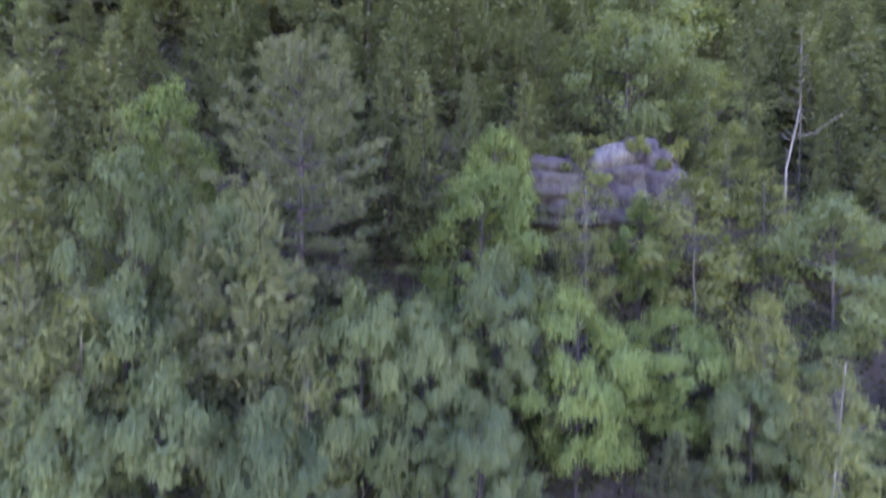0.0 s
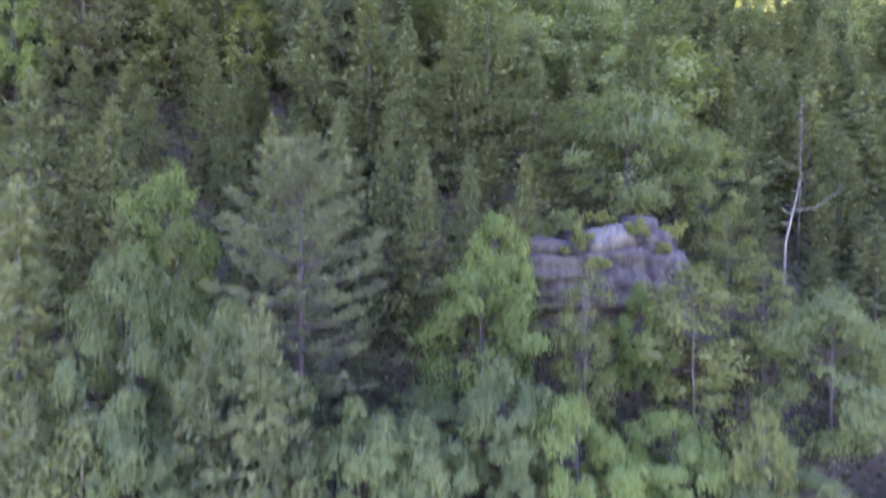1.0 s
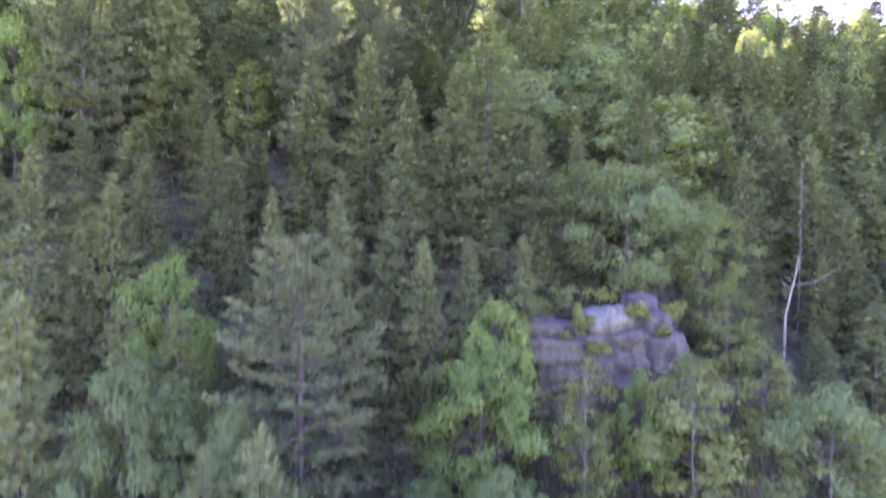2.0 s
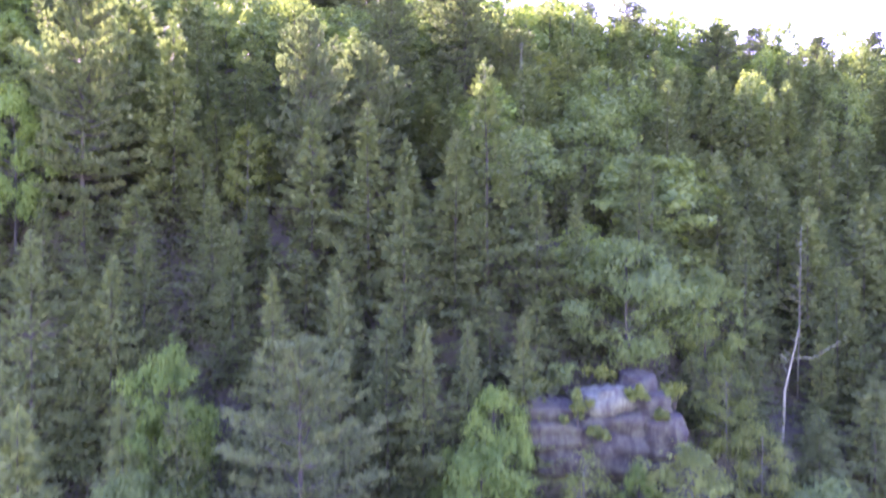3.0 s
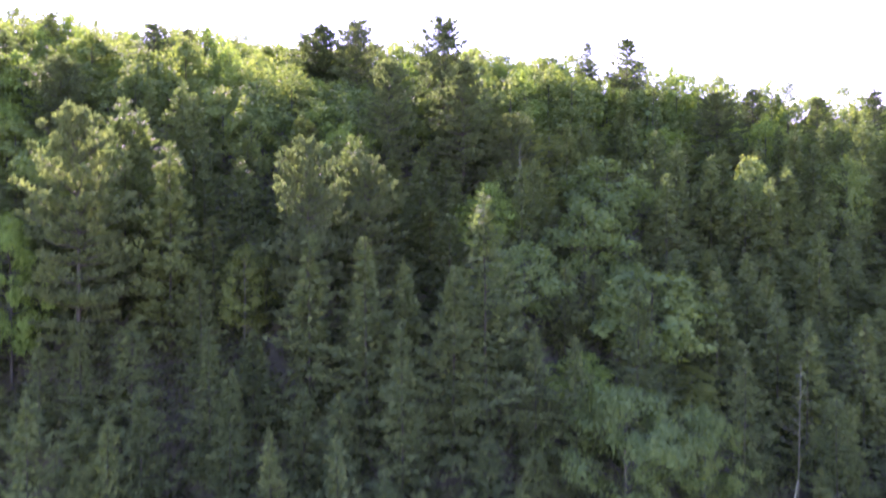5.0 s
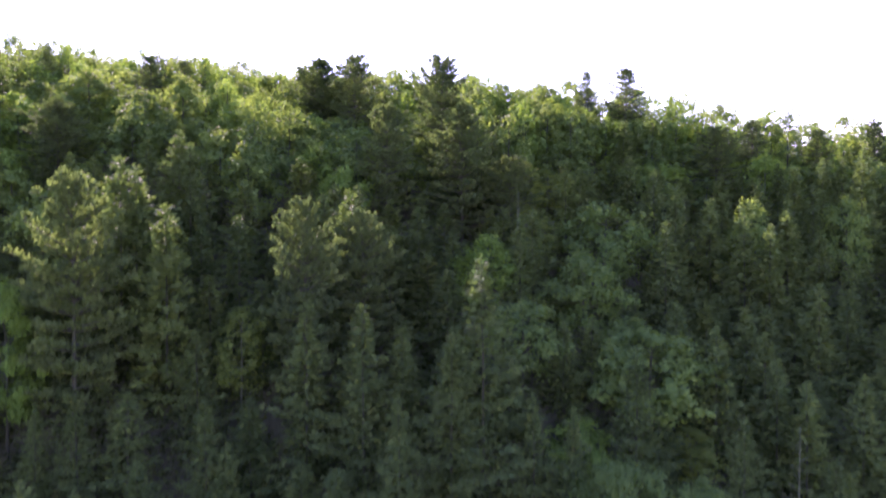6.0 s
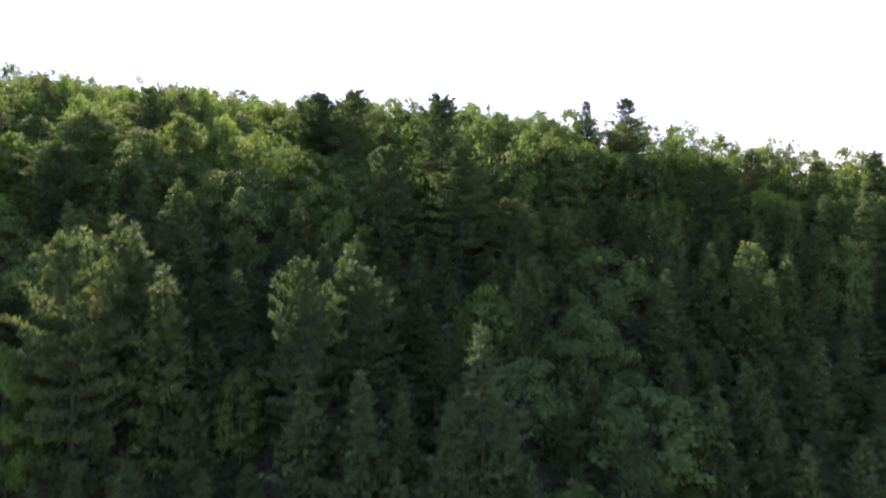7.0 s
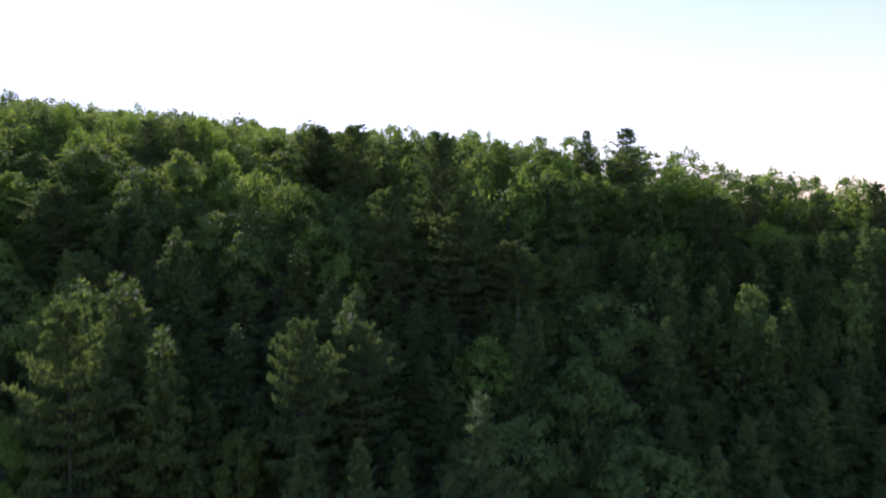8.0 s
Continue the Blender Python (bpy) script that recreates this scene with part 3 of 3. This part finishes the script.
# ---- undergrowth that hides the forest floor, its leaves darkened to stand for shade ----
def build_undergrowth():
    rng = np.random.default_rng(77)
    b = Buffer()
    cells = [(x, y, 1.45) for y in np.arange(10.5, 58, 1.4) for x in np.arange(-6 - 0.76 * y, 5 + 0.74 * y, 1.4)]
    cells += [(x, y, 2.3) for y in np.arange(58, 116, 2.4) for x in np.arange(-4 - 0.74 * y, 4 + 0.72 * y, 2.4)]
    for x, y, step in cells:
        x, y = x + rng.uniform(-0.5, 0.5) * step, y + rng.uniform(-0.5, 0.5) * step
        if 3.2 < x < 11.6 and 28.6 < y < 31.5:
            continue
        k = 46
        r = rng.uniform(0.55, 0.9) * step
        c = np.array([x, y, land(x, y) + 0.55 * r])
        p = unit(rng.normal(0, 1, (k, 3))) * (rng.random(k) ** 0.4)[:, None] * r * (1, 1, 0.9)
        n = unit(p + rng.normal(0, 0.4, (k, 3)) + (0, 0, 0.5))
        a = unit(np.cross(n, rng.normal(0, 1, (k, 3))))
        size = 0.32 if y < 40 else 0.48
        b.needles(c + p, a, unit(np.cross(n, a)), size * rng.uniform(0.7, 1.3, k), size * 0.75 * rng.uniform(0.7, 1.3, k))
    for i in range(420):
        x, y, r, k = rng.uniform(1.5, 13.5), 29.5 - 7 * rng.random() ** 1.6, rng.uniform(0.4, 0.9), 40
        c = np.array([x, y, land(x, y) + 0.5 * r])
        p = unit(rng.normal(0, 1, (k, 3))) * (rng.random(k) ** 0.4)[:, None] * r * (1, 1, 1.1)
        n = unit(p + rng.normal(0, 0.4, (k, 3)) + (0, 0, 0.5))
        a = unit(np.cross(n, rng.normal(0, 1, (k, 3))))
        b.needles(c + p, a, unit(np.cross(n, a)), 0.24 * rng.uniform(0.7, 1.3, k), 0.2 * rng.uniform(0.7, 1.3, k))
    for i in range(500):
        x, y, r, k = rng.uniform(-33, -1), rng.uniform(24, 42), rng.uniform(0.6, 1.2), 60
        c = np.array([x, y, land(x, y) + 0.7 * r])
        p = unit(rng.normal(0, 1, (k, 3))) * (rng.random(k) ** 0.4)[:, None] * r * (1, 1, 1.2)
        n = unit(p + rng.normal(0, 0.4, (k, 3)) + (0, 0, 0.5))
        a = unit(np.cross(n, rng.normal(0, 1, (k, 3))))
        b.needles(c + p, a, unit(np.cross(n, a)), 0.3 * rng.uniform(0.7, 1.3, k), 0.23 * rng.uniform(0.7, 1.3, k))
    ob = new("undergrowth", b.mesh("undergrowth", LEAF_GAP_SHADE))
    tagged(ob, "low green shrubs and saplings covering the forest floor, darkened as shade between the trees", "shrubs", kind="stuff")


build_undergrowth()


# ---- the rock outcrop ----
def rock_material(name, dark, light, stain):
    m, t, n, l, b = nodes_of(name)
    info = n.new("ShaderNodeObjectInfo")
    fine = noise_node(t, 5.0, 9, 0.72)
    r = ramp_node(t, fine.outputs["Fac"], [(0.3, dark), (0.68, light)])
    tone = ramp_node(t, info.outputs["Random"], [(0.0, (0.82, 0.82, 0.86)), (1.0, (1.1, 1.08, 1.08))])
    c = mixed(t, r.outputs[0], tone.outputs[0], 1.0, "MULTIPLY")
    streak = ramp_node(t, noise_node(t, 1.6, 5, 0.6, (1.5, 1.5, 0.25)).outputs["Fac"], [(0.46, (0, 0, 0)), (0.6, (0.85, 0.85, 0.85))])
    c = mixed(t, c, stain, streak.outputs[0])
    lichen = ramp_node(t, noise_node(t, 2.2, 8, 0.75).outputs["Fac"], [(0.6, (0, 0, 0)), (0.68, (0.55, 0.55, 0.55))])
    l.new(mixed(t, c, (0.085, 0.125, 0.075), lichen.outputs[0]), b.inputs["Base Color"])
    b.inputs["Roughness"].default_value = 0.9
    bp = n.new("ShaderNodeBump")
    bp.inputs["Strength"].default_value, bp.inputs["Distance"].default_value = 0.8, 0.06
    l.new(noise_node(t, 9.0, 9, 0.7).outputs["Fac"], bp.inputs["Height"])
    l.new(bp.outputs[0], b.inputs["Normal"])
    return m


ROCK = rock_material("grey_stone", (0.0112, 0.019, 0.0085), (0.041, 0.068, 0.030), (0.006, 0.010, 0.005))
ROCK_PALE = rock_material("pale_stone", (0.033, 0.055, 0.028), (0.087, 0.138, 0.071), (0.019, 0.029, 0.016))
outcrop = new("rock_outcrop")
outcrop.location = (7.5, 30.5, land(7.5, 30.5))
tagged(outcrop, "weathered grey rock outcrop of cracked, stacked rounded blocks", "rock")


def stone(x0, x1, z0, z1, front, deep, seed, material=ROCK, tilt=0.0, power=4.0, label=""):
    """A rounded, weathered block between x0 and x1, z0 and z1, its face at y = front."""
    bm = bmesh.new()
    bmesh.ops.create_cube(bm, size=2.0)
    bmesh.ops.subdivide_edges(bm, edges=bm.edges[:], cuts=13, use_grid_fill=True)
    size = Vector(((x1 - x0) / 2, deep / 2, (z1 - z0) / 2))
    mid = Vector(((x0 + x1) / 2, front + deep / 2, (z0 + z1) / 2))
    turn = Euler((radians(tilt * 0.6), radians(tilt), 0)).to_matrix()
    size += Vector((0.08, 0, 0.06))
    for v in bm.verts:
        p = v.co.normalized()
        p = p / (abs(p.x) ** power + abs(p.y) ** power + abs(p.z) ** power) ** (1 / power)
        q = Vector((p.x * size.x, p.y * size.y, p.z * size.z))
        far = noise.noise(q * 0.9 + Vector((seed * 7.3, 0, 0))) * 0.24 + noise.noise(q * 2.4 + Vector((0, seed * 3.1, 0))) * 0.13 + noise.noise(q * 6.5) * 0.05
        ledge = 0.07 * math.sin(q.z * 8 + seed + 2.5 * noise.noise(q * 0.7))
        q += p.normalized() * (far + (ledge if abs(p.z) < 0.8 else 0))
        v.co = turn @ q + mid - outcrop.location
    me = bpy.data.meshes.new("stone")
    bm.to_mesh(me)
    bm.free()
    me.materials.append(material)
    me.polygons.foreach_set("use_smooth", [True] * len(me.polygons))
    ob = new("stone", me)
    ob.parent = outcrop
    return tagged(ob, label)


stone(3.45, 6.05, 25.35, 26.5, 29.45, 2.6, 1, tilt=4, power=3.0)
stone(6.6, 9.2, 25.4, 26.85, 29.6, 2.6, 2, ROCK_PALE, tilt=-6, power=3.2, label="stone paler than the other blocks")
stone(8.9, 10.5, 26.1, 27.5, 30.3, 2.4, 3, tilt=6, power=3.0)
stone(9.15, 11.0, 25.5, 26.55, 29.7, 2.6, 4, tilt=-3, power=3.4)
stone(3.8, 7.0, 24.45, 25.6, 29.2, 3.2, 5, tilt=3, power=5)
stone(6.75, 9.75, 24.75, 25.75, 29.35, 3.2, 6, tilt=-2, power=4.5)
stone(6.9, 9.7, 23.1, 24.95, 29.25, 3.2, 12, tilt=1, power=6)
stone(9.45, 11.5, 23.6, 25.7, 29.25, 3.0, 7, tilt=-5, power=4.5)
stone(4.3, 7.15, 23.0, 24.65, 29.4, 3.2, 8, tilt=-1, power=6)
stone(5.6, 7.0, 25.3, 26.1, 30.3, 2.0, 11, power=3)
stone(9.6, 11.2, 22.6, 23.9, 29.6, 2.6, 13, tilt=2, power=4)


# ---- shrubs that grow on and round the outcrop ----
def shrub(x, y, z, r, seed, leaves, tall=1.0, name="shrub", label="small leafy shrub growing among the rocks"):
    rng = np.random.default_rng(seed)
    root = new(name)
    root.location = (x, y, z)
    tr, cr = Buffer(), Buffer()
    for i in range(9):
        c = rng.normal(0, 0.45, 3) * (r, r, r * tall * 0.6) + (0, 0, r * tall)
        tr.tube([(0, 0, -0.15), c * 0.5, c], (0.025, 0.016, 0.006), 4)
        k = 55
        p = unit(rng.normal(0, 1, (k, 3))) * (rng.random(k) ** 0.5)[:, None] * r * 0.45
        n = unit(p + rng.normal(0, 0.3, (k, 3)) + (0, -0.05, 0.15))
        a = unit(np.cross(n, rng.normal(0, 1, (k, 3))))
        cr.blades(c + p, a, unit(np.cross(n, a)), 0.2 * rng.uniform(0.6, 1.3, k), 0.13 * rng.uniform(0.6, 1.3, k))
    part("stem", tr, BARK_GREY, root)
    part("foliage", cr, leaves, root)
    return tagged(root, label, "shrub", "shrubs on the outcrop")


shrub(6.3, 29.3, 25.3, 0.62, 1, LEAF_BIRCH, 1.9)
shrub(9.2, 29.7, 26.3, 0.5, 2, LEAF_BIRCH, 1.2)
shrub(7.0, 29.0, 24.7, 0.45, 3, LEAF_BIRCH)
shrub(10.2, 29.5, 25.5, 0.35, 4, LEAF_BIRCH)
shrub(4.6, 31.6, 26.2, 0.7, 5, LEAF_BIRCH)
shrub(8.0, 31.9, 26.6, 0.7, 6, LEAF_BIRCH)
shrub(6.3, 31.9, 26.4, 0.8, 7, LEAF_OAK)
shrub(11.3, 30.6, 26.0, 0.8, 8, LEAF_BIRCH)
shrub(3.3, 30.6, 25.4, 0.8, 9, LEAF_BIRCH)


# ---- dead and bare trees ----
def dead_tree(points, thick, seed, count, reach, name="dead_tree", label="bleached leaning dead tree with bare broken branches", low=0.35, wood=BARK_PALE):
    rng = np.random.default_rng(seed)
    pts = np.array(points, float)
    root = new(name)
    root.location = pts[0]
    pts = pts - pts[0]
    tr = Buffer()
    tr.tube(np.vstack([pts[0] - (0, 0, 0.6), pts]), np.concatenate([[thick * 1.1], np.linspace(thick, thick * 0.25, len(pts))]), 8)
    part("trunk", tr, wood, root, smooth=True)
    for i in range(count):
        u = low + (0.97 - low) * (i + rng.random()) / count
        j = u * (len(pts) - 1)
        k = min(int(j), len(pts) - 2)
        base = pts[k] + (pts[k + 1] - pts[k]) * (j - k)
        w = rng.uniform(0, 6.28)
        ln = reach * (1.1 - u) * rng.uniform(0.5, 1.2)
        d = np.array([math.cos(w), math.sin(w) * 0.7, rng.uniform(0.1, 0.8)])
        br = Buffer()
        mid = base + d * ln * 0.5 + rng.normal(0, 0.06, 3)
        end = base + d * ln + (0, 0, rng.uniform(-0.2, 0.3) * ln)
        br.tube([base, mid, end], (thick * 0.3, thick * 0.18, 0.008), 5)
        br.tube([mid, mid + (end - mid) * 0.6 + rng.normal(0, 0.2, 3) * ln * 0.6], (thick * 0.14, 0.006), 4)
        part("branch", br, wood, root)
    return tagged(root, label, "dead tree", "bare trees")


leaning = dead_tree([(17.7, 33.2, land(17.7, 33.2)), (17.85, 33.2, 23.4), (17.95, 33.2, 24.7), (18.0, 33.2, 26.2), (18.33, 33.2, 27.6), (18.55, 33.2, 28.5), (18.7, 33.2, 29.4)], 0.1, 3, 7, 1.6, low=0.6)
bough = Buffer()
at = np.array(leaning.location)
bough.tube(np.array([(18.4, 33.2, 27.9), (19.2, 32.7, 28.0), (20.0, 32.5, 28.6), (20.7, 32.4, 29.1)]) - at, (0.026, 0.022, 0.015, 0.006), 5)
part("branch", bough, BARK_PALE, leaning)
dead_tree([(20.9, 37.2, land(20.9, 37.2)), (21.0, 37.2, 29.0), (21.05, 37.2, 32.0), (21.1, 37.2, 35.0)], 0.045, 8, 30, 2.0, label="grey dead conifer with many thin bare branches", wood=BARK_DEAD)
dead_tree([(11.2, 18.6, land(11.2, 18.6)), (11.45, 18.6, 14.6), (11.65, 18.6, 16.6), (11.85, 18.6, 18.7)], 0.05, 5, 8, 0.9, name="white_birch", label="thin leaning white birch with few leaves")
dead_tree([(6.0, 49.0, land(6.0, 49.0)), (6.02, 49.0, 44.0), (6.05, 49.0, 47.5), (6.1, 49.0, 49.7)], 0.05, 9, 10, 0.8, label="thin grey snag standing among the conifers", low=0.7, wood=BARK_DEAD)
